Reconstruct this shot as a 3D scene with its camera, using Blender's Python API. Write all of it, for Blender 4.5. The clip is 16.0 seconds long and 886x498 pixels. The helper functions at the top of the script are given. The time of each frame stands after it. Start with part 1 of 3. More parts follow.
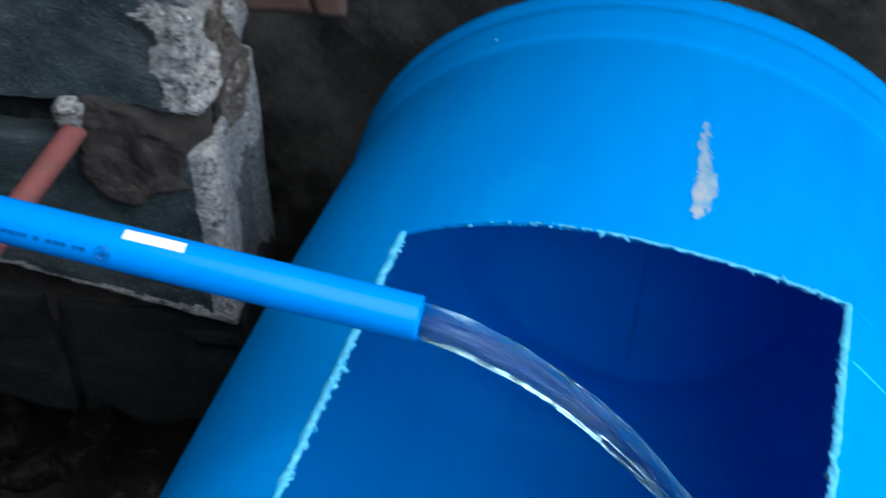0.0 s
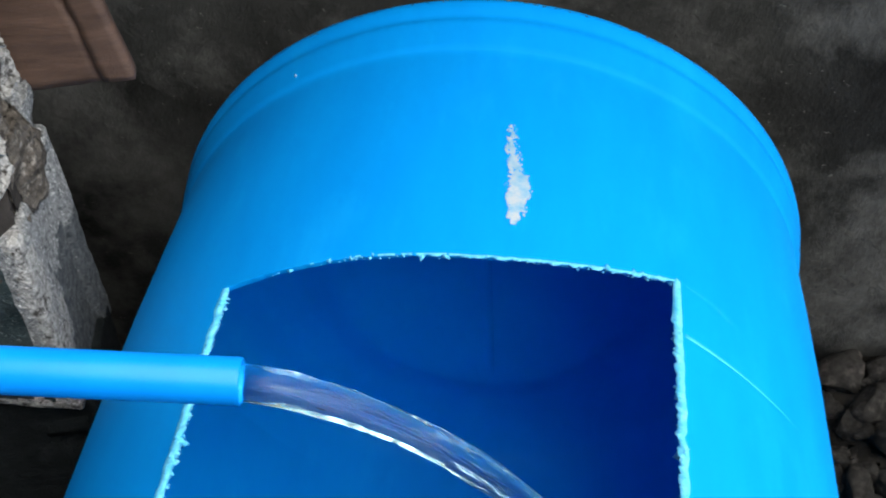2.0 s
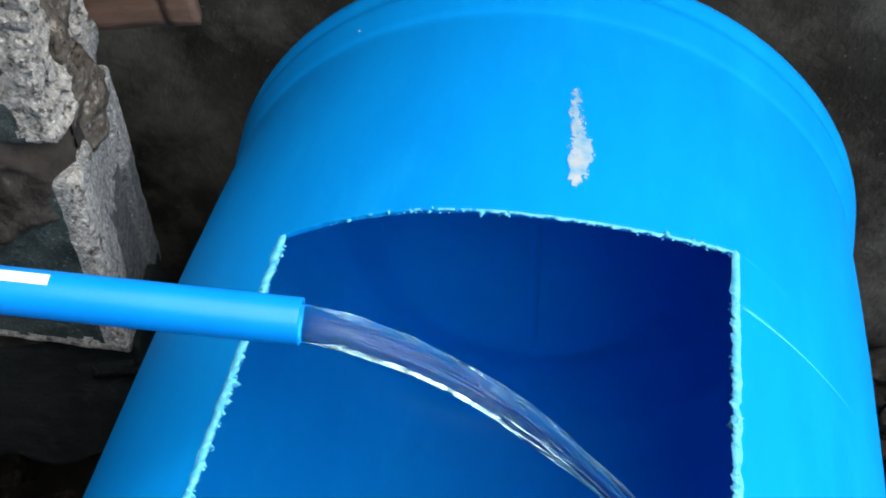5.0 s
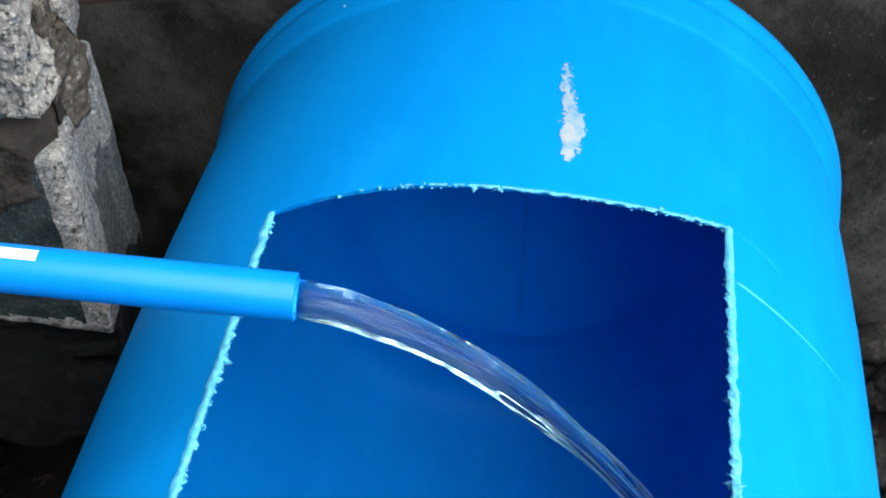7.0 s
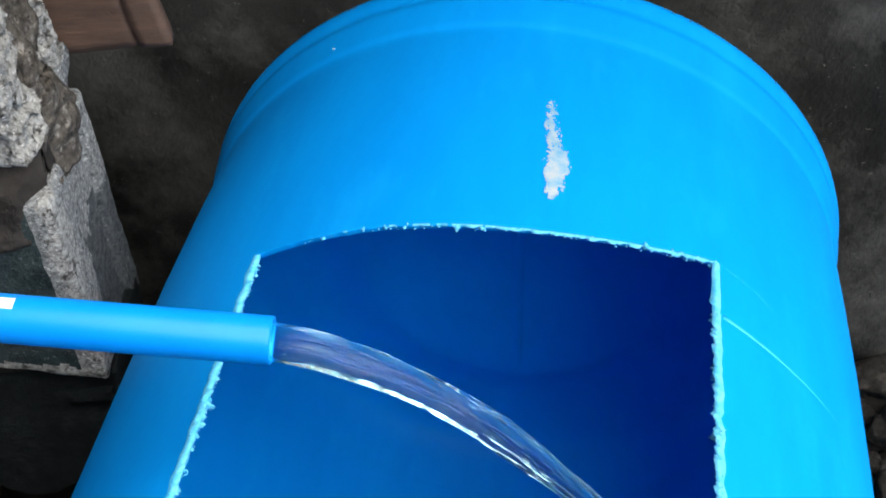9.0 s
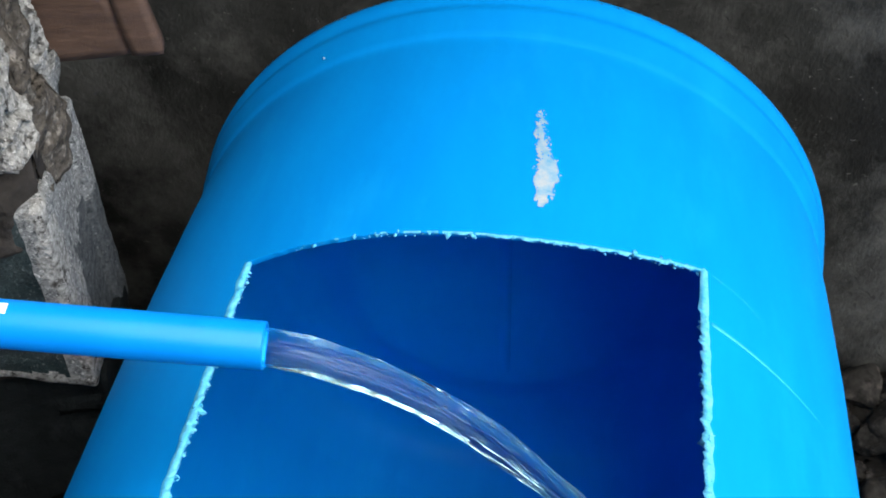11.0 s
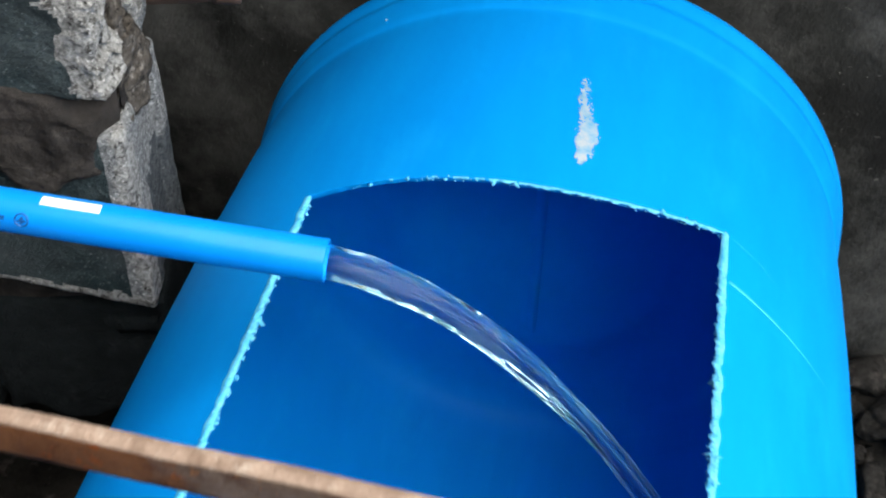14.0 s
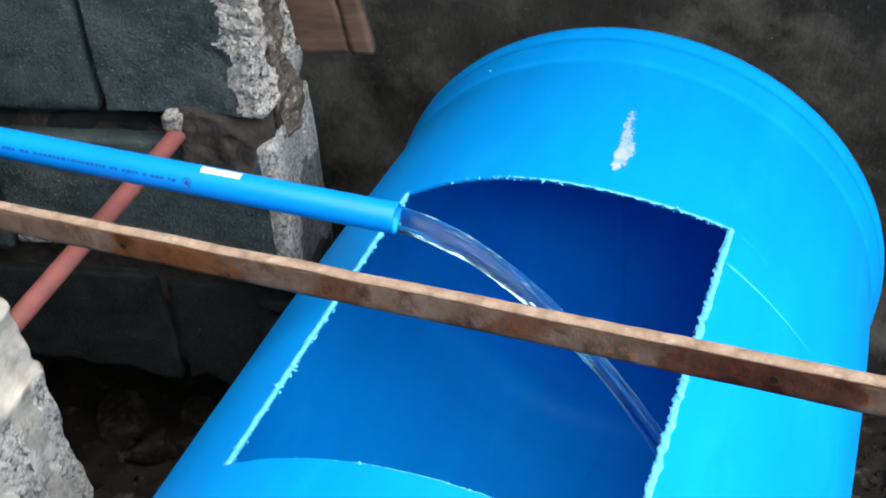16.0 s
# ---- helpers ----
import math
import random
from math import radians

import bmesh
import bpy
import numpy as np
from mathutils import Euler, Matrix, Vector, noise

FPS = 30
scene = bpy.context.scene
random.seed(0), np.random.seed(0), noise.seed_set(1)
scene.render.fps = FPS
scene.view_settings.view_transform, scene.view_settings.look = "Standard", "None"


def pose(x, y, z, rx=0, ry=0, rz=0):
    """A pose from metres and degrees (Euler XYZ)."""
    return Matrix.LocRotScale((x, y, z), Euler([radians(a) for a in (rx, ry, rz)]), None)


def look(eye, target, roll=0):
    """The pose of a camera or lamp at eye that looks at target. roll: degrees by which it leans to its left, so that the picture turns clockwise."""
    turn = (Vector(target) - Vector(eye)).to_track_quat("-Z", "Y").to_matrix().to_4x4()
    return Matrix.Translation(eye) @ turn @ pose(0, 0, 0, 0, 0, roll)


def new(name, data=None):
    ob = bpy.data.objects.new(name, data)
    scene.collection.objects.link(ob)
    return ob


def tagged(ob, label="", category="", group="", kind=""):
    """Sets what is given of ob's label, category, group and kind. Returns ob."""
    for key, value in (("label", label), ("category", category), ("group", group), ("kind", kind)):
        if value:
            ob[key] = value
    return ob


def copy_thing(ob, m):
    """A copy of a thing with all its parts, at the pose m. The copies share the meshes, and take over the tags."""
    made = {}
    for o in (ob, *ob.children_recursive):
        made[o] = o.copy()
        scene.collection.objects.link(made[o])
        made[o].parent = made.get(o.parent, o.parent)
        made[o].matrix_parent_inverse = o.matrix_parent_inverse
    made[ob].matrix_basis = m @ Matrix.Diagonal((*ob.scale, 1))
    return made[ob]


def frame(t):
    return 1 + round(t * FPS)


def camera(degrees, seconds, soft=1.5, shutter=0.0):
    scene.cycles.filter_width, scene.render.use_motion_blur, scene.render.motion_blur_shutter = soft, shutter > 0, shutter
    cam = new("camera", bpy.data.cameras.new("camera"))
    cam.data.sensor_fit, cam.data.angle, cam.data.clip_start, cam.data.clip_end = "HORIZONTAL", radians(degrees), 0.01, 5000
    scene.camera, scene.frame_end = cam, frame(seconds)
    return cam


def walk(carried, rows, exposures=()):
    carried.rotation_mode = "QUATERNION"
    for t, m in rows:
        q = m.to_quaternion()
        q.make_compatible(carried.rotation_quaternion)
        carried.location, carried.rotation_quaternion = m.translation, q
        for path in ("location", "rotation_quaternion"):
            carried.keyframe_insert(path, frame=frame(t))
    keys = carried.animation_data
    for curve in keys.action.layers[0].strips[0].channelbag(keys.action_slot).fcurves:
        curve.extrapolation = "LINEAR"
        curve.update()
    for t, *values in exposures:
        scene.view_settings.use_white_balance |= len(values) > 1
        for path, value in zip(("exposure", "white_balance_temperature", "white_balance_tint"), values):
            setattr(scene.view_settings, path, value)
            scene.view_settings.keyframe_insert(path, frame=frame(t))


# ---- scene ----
PATH = [
    (0.0, 0.038, -0.555, 1.123, 15.26, -45.17, 1.34),
    (0.5, 0.061, -0.546, 1.112, 11.79, -46.57, -2.27),
    (1.0, 0.063, -0.534, 1.112, 9.67, -47.06, -4.15),
    (1.5, 0.070, -0.527, 1.113, 8.75, -45.99, -4.14),
    (2.0, 0.077, -0.528, 1.125, 7.86, -44.78, -3.72),
    (2.5, 0.087, -0.533, 1.119, 5.99, -45.58, -0.43),
    (3.0, 0.067, -0.544, 1.118, 10.78, -45.06, -2.76),
    (3.5, 0.038, -0.524, 1.090, 14.57, -47.13, -5.18),
    (4.0, 0.038, -0.533, 1.103, 15.00, -45.92, -3.63),
    (4.5, 0.043, -0.537, 1.111, 12.78, -44.89, -2.26),
    (5.0, 0.059, -0.542, 1.110, 9.84, -45.35, -1.95),
    (7.3, 0.043, -0.542, 1.099, 7.74, -46.06, -0.66),
    (7.5, 0.044, -0.540, 1.102, 8.08, -45.38, -0.91),
    (8.0, 0.050, -0.534, 1.107, 8.45, -45.09, -1.39),
    (8.5, 0.064, -0.542, 1.101, 9.24, -44.27, -2.15),
    (9.0, 0.069, -0.537, 1.099, 9.32, -44.24, -2.82),
    (11.5, 0.065, -0.544, 1.100, 8.17, -43.58, -1.88),
    (12.0, 0.063, -0.539, 1.106, 8.74, -44.16, -1.53),
    (12.5, 0.057, -0.542, 1.103, 8.50, -43.49, -1.12),
    (13.0, 0.054, -0.547, 1.098, 8.85, -43.53, -1.46),
    (13.5, 0.054, -0.562, 1.092, 9.49, -44.26, -0.62),
    (14.0, 0.064, -0.621, 1.125, 9.84, -43.90, 1.15),
    (14.5, 0.110, -0.721, 1.159, 9.18, -43.23, 0.67),
    (15.0, 0.221, -0.792, 1.188, 20.82, -39.43, -1.13),
    (15.5, 0.263, -0.842, 1.200, 23.81, -38.37, -3.17),
    (16.0, 0.248, -0.840, 1.202, 23.02, -37.96, -5.12),
]


def view(x, y, z, yaw, pitch, roll):
    """The camera's pose from its place and its yaw, pitch and roll."""
    a, b = radians(yaw), radians(pitch)
    ahead = Vector((-math.sin(a) * math.cos(b), math.cos(a) * math.cos(b), math.sin(b)))
    return look((x, y, z), Vector((x, y, z)) + ahead, roll)


EXPOSURES = [(t, stops, kelvin, 10) for t, stops, kelvin in ((0.0, 1.14, 5700), (0.5, 1.5, 6300), (1.0, 1.6, 6450), (1.5, 1.64, 6500), (2.5, 1.6, 6500), (3.5, 1.52, 6450), (4.5, 1.58, 6500), (5.2, 1.64, 6500), (8.0, 1.7, 6500), (11.5, 1.62, 6500), (13.5, 1.62, 6500), (15.0, 1.76, 6500), (16.0, 1.8, 6500))]
cam = camera(40.0, 16.0, soft=1.8, shutter=0.5)
walk(cam, [(row[0], view(*row[1:])) for row in PATH], EXPOSURES)

# ---- world and light ----
world = bpy.data.worlds.new("sky")
scene.world = world
world.use_nodes = True
sky = world.node_tree.nodes.new("ShaderNodeTexSky")
sky.sky_type, sky.sun_disc = "NISHITA", False
sky.sun_elevation, sky.sun_rotation = radians(58), radians(108)
background = world.node_tree.nodes["Background"]
world.node_tree.links.new(sky.outputs[0], background.inputs[0])
background.inputs[1].default_value = 0.04
sun = new("sun", bpy.data.lights.new("sun", "SUN"))
sun.data.energy, sun.data.angle, sun.data.color = 3.15, radians(82), (1.0, 0.98, 0.95)
sun.matrix_world = look((0.78, -0.26, 1.0), (0, 0, 0))


# ---- materials ----
def textured(name, dark, light, scale, rough=0.85, metal=0.0, patch=None, patch_scale=9.0, patch_at=0.6, patch_soft=0.12, grit=220.0, bump=0.5, depth=0.002, speck=None, speck_at=0.68, stretch=(1, 1, 1)):
    """A worn surface: two colours mixed by noise, patches of a third, specks of a fourth, and a fine relief."""
    m = bpy.data.materials.new(name)
    m.use_nodes = True
    nt = m.node_tree
    b = nt.nodes["Principled BSDF"]

    def noise_node(s, detail, source):
        n = nt.nodes.new("ShaderNodeTexNoise")
        n.inputs["Scale"].default_value, n.inputs["Detail"].default_value, n.inputs["Roughness"].default_value = s, detail, 0.65
        nt.links.new(source, n.inputs["Vector"])
        return n.outputs["Fac"]

    def ramp(fac, lo, hi):
        r = nt.nodes.new("ShaderNodeMapRange")
        r.inputs["From Min"].default_value, r.inputs["From Max"].default_value = lo, hi
        nt.links.new(fac, r.inputs["Value"])
        return r.outputs[0]

    def mix(fac, a, c):
        x = nt.nodes.new("ShaderNodeMix")
        x.data_type = "RGBA"
        nt.links.new(fac, x.inputs[0])
        for socket, value in ((x.inputs[6], a), (x.inputs[7], c)):
            if isinstance(value, tuple):
                socket.default_value = (*value, 1)
            else:
                nt.links.new(value, socket)
        return x.outputs[2]

    coords = nt.nodes.new("ShaderNodeTexCoord")
    mapping = nt.nodes.new("ShaderNodeMapping")
    mapping.inputs["Scale"].default_value = stretch
    nt.links.new(coords.outputs["Object"], mapping.inputs["Vector"])
    place = mapping.outputs[0]
    colour = mix(ramp(noise_node(scale, 8, place), 0.32, 0.68), dark, light)
    if patch:
        colour = mix(ramp(noise_node(patch_scale, 6, place), patch_at - patch_soft, patch_at + patch_soft), colour, patch)
    if speck:
        colour = mix(ramp(noise_node(grit * 1.3, 2, place), speck_at - 0.04, speck_at + 0.04), colour, speck)
    nt.links.new(colour, b.inputs["Base Color"])
    fine = noise_node(grit, 6, place)
    relief = nt.nodes.new("ShaderNodeBump")
    relief.inputs["Strength"].default_value, relief.inputs["Distance"].default_value = bump, depth
    nt.links.new(fine, relief.inputs["Height"])
    nt.links.new(relief.outputs[0], b.inputs["Normal"])
    b.inputs["Roughness"].default_value, b.inputs["Metallic"].default_value = rough, metal
    if rough > 0.82:
        b.inputs["Specular IOR Level"].default_value = 0.12  # porous, hardly glossy
    return m


DRUM_BLUE = textured("blue_hdpe", (0.0004, 0.245, 0.7), (0.0006, 0.277, 0.75), 14, 0.5, grit=26, bump=0.05, depth=0.002, patch=(0.003, 0.312, 0.77), patch_scale=17, patch_at=0.68, patch_soft=0.14, stretch=(1.6, 0.45, 1))
DRUM_BLUE.node_tree.nodes["Principled BSDF"].inputs["Specular IOR Level"].default_value = 0.07


def let_light_through(m, colour, share):
    """Thin plastic glows a little on its far side: part of the surface passes light on."""
    nt = m.node_tree
    out = nt.nodes["Material Output"]
    pass_on = nt.nodes.new("ShaderNodeBsdfTranslucent")
    pass_on.inputs["Color"].default_value = (*colour, 1)
    both = nt.nodes.new("ShaderNodeMixShader")
    both.inputs[0].default_value = share
    nt.links.new(nt.nodes["Principled BSDF"].outputs[0], both.inputs[1])
    nt.links.new(pass_on.outputs[0], both.inputs[2])
    nt.links.new(both.outputs[0], out.inputs["Surface"])


let_light_through(DRUM_BLUE, (0.0, 0.5, 0.95), 0.06)
CUT_BLUE = textured("sawn_hdpe", (0.03, 0.38, 0.68), (0.15, 0.58, 0.8), 160, 0.6, grit=700, bump=0.6, depth=0.001)
PIPE_BLUE = textured("blue_pvc", (0.0005, 0.195, 0.66), (0.001, 0.225, 0.71), 20, 0.36, grit=60, bump=0.04, depth=0.001)
PIPE_BLUE.node_tree.nodes["Principled BSDF"].inputs["Specular IOR Level"].default_value = 0.2
PRINT_FAINT = textured("faint_ink", (0.35, 0.42, 0.55), (0.45, 0.5, 0.6), 300, 0.5, bump=0.0)
PRINT_INK = textured("dark_ink", (0.002, 0.055, 0.2), (0.004, 0.075, 0.25), 300, 0.5, bump=0.0)
STICKER_WHITE = textured("sticker_paper", (0.62, 0.66, 0.72), (0.8, 0.82, 0.84), 90, 0.55, bump=0.1)
DEPOSIT = textured("pale_deposit", (0.08, 0.31, 0.5), (0.4, 0.43, 0.44), 80, 0.8, grit=500, bump=0.4, depth=0.001)
SCRATCH = textured("scratched_hdpe", (0.004, 0.33, 0.75), (0.014, 0.4, 0.79), 60, 0.6, bump=0.2)
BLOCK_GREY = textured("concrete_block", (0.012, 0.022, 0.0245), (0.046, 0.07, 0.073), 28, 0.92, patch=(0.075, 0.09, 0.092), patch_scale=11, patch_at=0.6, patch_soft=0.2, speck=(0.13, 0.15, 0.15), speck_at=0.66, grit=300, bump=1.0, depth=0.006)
# block and joint grey, darkened further to carry the shade low on the wall
BLOCK_DARK = textured("shade_dark_block", (0.0055, 0.0075, 0.008), (0.018, 0.0225, 0.0232), 24, 0.85, patch=(0.045, 0.053, 0.053), patch_scale=16, patch_at=0.68, grit=220, bump=0.9, depth=0.005)
BLOCK_GRAIN = textured("coarse_block_end", (0.085, 0.09, 0.092), (0.4, 0.41, 0.4), 230, 0.95, patch=(0.62, 0.62, 0.6), patch_scale=300, patch_at=0.6, patch_soft=0.04, speck=(0.016, 0.018, 0.019), speck_at=0.66, grit=330, bump=1.0, depth=0.006)
BLOCK_END_DAMP = textured("damp_block_end", (0.035, 0.042, 0.046), (0.15, 0.162, 0.166), 180, 0.9, patch=(0.3, 0.305, 0.3), patch_scale=280, patch_at=0.64, patch_soft=0.05, grit=330, bump=0.9, depth=0.005)
AGGREGATE = textured("broken_aggregate", (0.14, 0.14, 0.13), (0.54, 0.535, 0.505), 220, 0.95, patch=(0.06, 0.056, 0.05), patch_scale=150, patch_at=0.58, patch_soft=0.06, speck=(0.66, 0.65, 0.62), speck_at=0.66, grit=280, bump=1.0, depth=0.006)
MORTAR_CRUST = textured("crusted_mortar", (0.036, 0.031, 0.026), (0.17, 0.15, 0.124), 120, 0.95, patch=(0.33, 0.3, 0.26), patch_scale=90, patch_at=0.62, patch_soft=0.06, speck=(0.014, 0.012, 0.01), speck_at=0.66, grit=170, bump=1.0, depth=0.009)
MORTAR = textured("brown_mortar", (0.017, 0.0152, 0.0135), (0.043, 0.0385, 0.0345), 30, 0.9, patch=(0.085, 0.076, 0.067), patch_scale=34, patch_at=0.66, grit=110, bump=0.8, depth=0.006)
# pier mortar and block: the stronger sun there is lightened into both colours
MORTAR_SUNLIT = textured("sunlit_mortar", (0.2, 0.19, 0.165), (0.42, 0.4, 0.35), 26, 0.9, patch=(0.48, 0.46, 0.42), patch_scale=20, patch_at=0.66, grit=180, bump=0.8, depth=0.003)
BLOCK_SUNLIT = textured("sunlit_block", (0.15, 0.148, 0.132), (0.38, 0.37, 0.335), 40, 0.92, patch=(0.5, 0.49, 0.46), patch_scale=24, patch_at=0.6, grit=240, bump=1.0, depth=0.004)
BACK_WALL = textured("stained_render", (0.0035, 0.0035, 0.0032), (0.05, 0.0505, 0.0465), 3.6, 0.92, patch=(0.125, 0.125, 0.115), patch_scale=8, patch_at=0.62, patch_soft=0.16, speck=(0.1, 0.098, 0.088), speck_at=0.72, grit=130, bump=0.7, depth=0.004)
SOIL = textured("dark_soil", (0.008, 0.0072, 0.006), (0.03, 0.027, 0.022), 22, 0.95, patch=(0.14, 0.125, 0.11), patch_scale=30, patch_at=0.68, grit=120, bump=1.0, depth=0.006)
STONE = textured("rubble_stone", (0.018, 0.0165, 0.014), (0.06, 0.056, 0.049), 3.5, 0.85, patch=(0.15, 0.128, 0.115), patch_scale=2.2, patch_at=0.64, grit=160, bump=0.9, depth=0.004)
RUST = textured("rusted_steel", (0.1, 0.062, 0.042), (0.25, 0.185, 0.14), 30, 0.85, metal=0.1, patch=(0.075, 0.036, 0.022), patch_scale=70, patch_at=0.6, patch_soft=0.08, speck=(0.28, 0.12, 0.045), speck_at=0.67, grit=150, bump=0.8, depth=0.002)
def redden(m, stretches):
    """Deeper red rust along stretches of the bar: from, to, colour."""
    nt = m.node_tree
    b = nt.nodes["Principled BSDF"]
    coords = nt.nodes.new("ShaderNodeTexCoord")
    split = nt.nodes.new("ShaderNodeSeparateXYZ")
    nt.links.new(coords.outputs["Object"], split.inputs[0])
    blot = nt.nodes.new("ShaderNodeTexNoise")
    blot.inputs["Scale"].default_value, blot.inputs["Detail"].default_value = 55, 6
    nt.links.new(coords.outputs["Object"], blot.inputs["Vector"])
    shift = nt.nodes.new("ShaderNodeMath")
    shift.operation = "MULTIPLY_ADD"
    shift.inputs[1].default_value = 0.07
    nt.links.new(blot.outputs["Fac"], shift.inputs[0])
    nt.links.new(split.outputs["X"], shift.inputs[2])
    for lo, hi, colour in stretches:
        rise, fall, both, mixed = nt.nodes.new("ShaderNodeMapRange"), nt.nodes.new("ShaderNodeMapRange"), nt.nodes.new("ShaderNodeMath"), nt.nodes.new("ShaderNodeMix")
        for r, at, sign in ((rise, lo, 1), (fall, hi, -1)):
            r.inputs["From Min"].default_value, r.inputs["From Max"].default_value = at + 0.035 - 0.006 * sign, at + 0.035 + 0.006 * sign
            nt.links.new(shift.outputs[0], r.inputs["Value"])
            nt.links.new(r.outputs[0], both.inputs[0 if r is rise else 1])
        both.operation = "MULTIPLY"
        mixed.data_type, mixed.blend_type = "RGBA", "MULTIPLY"
        mixed.inputs[7].default_value = (*colour, 1)
        nt.links.new(both.outputs[0], mixed.inputs[0])
        nt.links.new(b.inputs["Base Color"].links[0].from_socket, mixed.inputs[6])
        nt.links.new(mixed.outputs[2], b.inputs["Base Color"])


redden(RUST, ((0.178, 0.275, (0.52, 0.3, 0.25)), (-0.15, -0.06, (0.85, 0.5, 0.28)), (-0.01, 0.02, (0.75, 0.5, 0.38)), (0.09, 0.12, (0.8, 0.55, 0.42))))
RUST_EDGE = textured("paler_rusted_edge", (0.18, 0.115, 0.075), (0.38, 0.275, 0.2), 90, 0.8, metal=0.1, patch=(0.44, 0.36, 0.28), patch_scale=160, patch_at=0.66, grit=150, bump=0.8, depth=0.002)
RED_STEEL = textured("red_primed_steel", (0.11, 0.027, 0.024), (0.185, 0.055, 0.047), 40, 0.75, patch=(0.1, 0.045, 0.035), patch_scale=60, patch_at=0.66, grit=120, bump=0.5, depth=0.001)
BROWN_BOARD = textured("brown_board", (0.045, 0.024, 0.014), (0.1, 0.057, 0.037), 16, 0.7, patch=(0.05, 0.028, 0.018), patch_scale=12, patch_at=0.62, grit=90, bump=0.5, depth=0.002, stretch=(1, 1, 6))
DIRTY_PLASTIC = textured("dirt_caked_plastic", (0.02, 0.02, 0.017), (0.07, 0.068, 0.058), 40, 0.6, patch=(0.1, 0.1, 0.09), patch_scale=25, patch_at=0.62, grit=200, bump=0.4, depth=0.002)
GREEN_CAP = textured("green_cap", (0.012, 0.13, 0.02), (0.02, 0.2, 0.035), 60, 0.5, patch=(0.04, 0.06, 0.03), patch_scale=40, patch_at=0.66, bump=0.2)


def water_material():
    m = bpy.data.materials.new("clear_water")
    m.use_nodes = True
    nt = m.node_tree
    b = nt.nodes["Principled BSDF"]
    b.inputs["Base Color"].default_value = (0.44, 0.86, 0.95, 1)
    b.inputs["Roughness"].default_value, b.inputs["IOR"].default_value = 0.03, 1.22
    uv = nt.nodes.new("ShaderNodeUVMap")
    mapping = nt.nodes.new("ShaderNodeMapping")
    mapping.inputs["Scale"].default_value = (3, 4.5, 1)
    streak = nt.nodes.new("ShaderNodeTexNoise")
    streak.inputs["Scale"].default_value, streak.inputs["Detail"].default_value, streak.inputs["Distortion"].default_value = 1.6, 2.5, 0.8
    nt.links.new(uv.outputs[0], mapping.inputs["Vector"])
    nt.links.new(mapping.outputs[0], streak.inputs["Vector"])
    foam = nt.nodes.new("ShaderNodeMapRange")
    foam.inputs["From Min"].default_value, foam.inputs["From Max"].default_value = 0.58, 0.74
    foam.inputs["To Min"].default_value, foam.inputs["To Max"].default_value = 0.998, 0.86
    nt.links.new(streak.outputs["Fac"], foam.inputs["Value"])
    nt.links.new(foam.outputs[0], b.inputs["Transmission Weight"])
    relief = nt.nodes.new("ShaderNodeBump")
    relief.inputs["Strength"].default_value, relief.inputs["Distance"].default_value = 0.5, 0.004
    nt.links.new(streak.outputs["Fac"], relief.inputs["Height"])
    nt.links.new(relief.outputs[0], b.inputs["Normal"])
    return m


WATER = water_material()
SPRAY = textured("broken_water", (0.3, 0.7, 0.9), (0.6, 0.85, 0.95), 260, 0.1, grit=400, bump=0.5, depth=0.002)
SPRAY.node_tree.nodes["Principled BSDF"].inputs["Transmission Weight"].default_value = 0.955
SPRAY.node_tree.nodes["Principled BSDF"].inputs["IOR"].default_value = 1.2


# ---- helpers for meshes ----
def part(name, bm, material, parent=None, label="", smooth=False):
    """Links a bmesh as one mesh object, under a thing or a part if one is given."""
    me = bpy.data.meshes.new(name)
    bm.to_mesh(me)
    bm.free()
    for one in material if isinstance(material, (list, tuple)) else (material,):
        me.materials.append(one)
    if smooth:
        me.shade_smooth()
    ob = new(name, me)
    ob.parent = parent
    if label:
        ob["label"] = label
    return ob


def thing(name, label, category, group="", kind="", at=(0, 0, 0)):
    ob = new(name)
    ob.empty_display_size = 0.05
    ob.location = at
    return tagged(ob, label, category, group, kind)


def wobble(p, size, seed=0.0):
    """A smooth random offset at a place, of unit size."""
    return noise.noise_vector(Vector(p) / size + Vector((seed, seed * 1.7, -seed)))


def rough_box(x0, x1, y0, y1, z0, z1, step, amp, seed=0.0, shape=None, kind=None, corner=0.004):
    """A closed box with a fine skin, worn corners and an uneven surface. shape moves a place, kind picks its material."""
    bm = bmesh.new()
    lo, hi = (x0, y0, z0), (x1, y1, z1)
    n = [max(2, round((hi[a] - lo[a]) / step)) for a in range(3)]
    made = {}

    def vert(key):
        if key not in made:
            p = Vector([lo[a] + (hi[a] - lo[a]) * key[a] / n[a] for a in range(3)])
            edge = sum(key[a] in (0, n[a]) for a in range(3))
            if edge > 1:
                middle = [(lo[a] + hi[a]) / 2 for a in range(3)]
                for a in range(3):
                    if key[a] in (0, n[a]):
                        p[a] += corner * (0.6 if edge == 2 else 0.9) * (1 if p[a] < middle[a] else -1)
            p += wobble(p, 0.045, seed) * amp + wobble(p, 0.013, seed + 3) * amp * 0.55
            made[key] = bm.verts.new(shape(p) if shape else p)
        return made[key]

    for a in range(3):
        b, c = (a + 1) % 3, (a + 2) % 3
        for side in (0, n[a]):
            for i in range(n[b]):
                for j in range(n[c]):
                    keys = []
                    for di, dj in ((0, 0), (1, 0), (1, 1), (0, 1)):
                        key = [0, 0, 0]
                        key[a], key[b], key[c] = side, i + di, j + dj
                        keys.append(tuple(key))
                    f = bm.faces.new([vert(k) for k in (keys if side else keys[::-1])])
                    if kind:
                        f.material_index = kind(f.calc_center_median())
    return bm


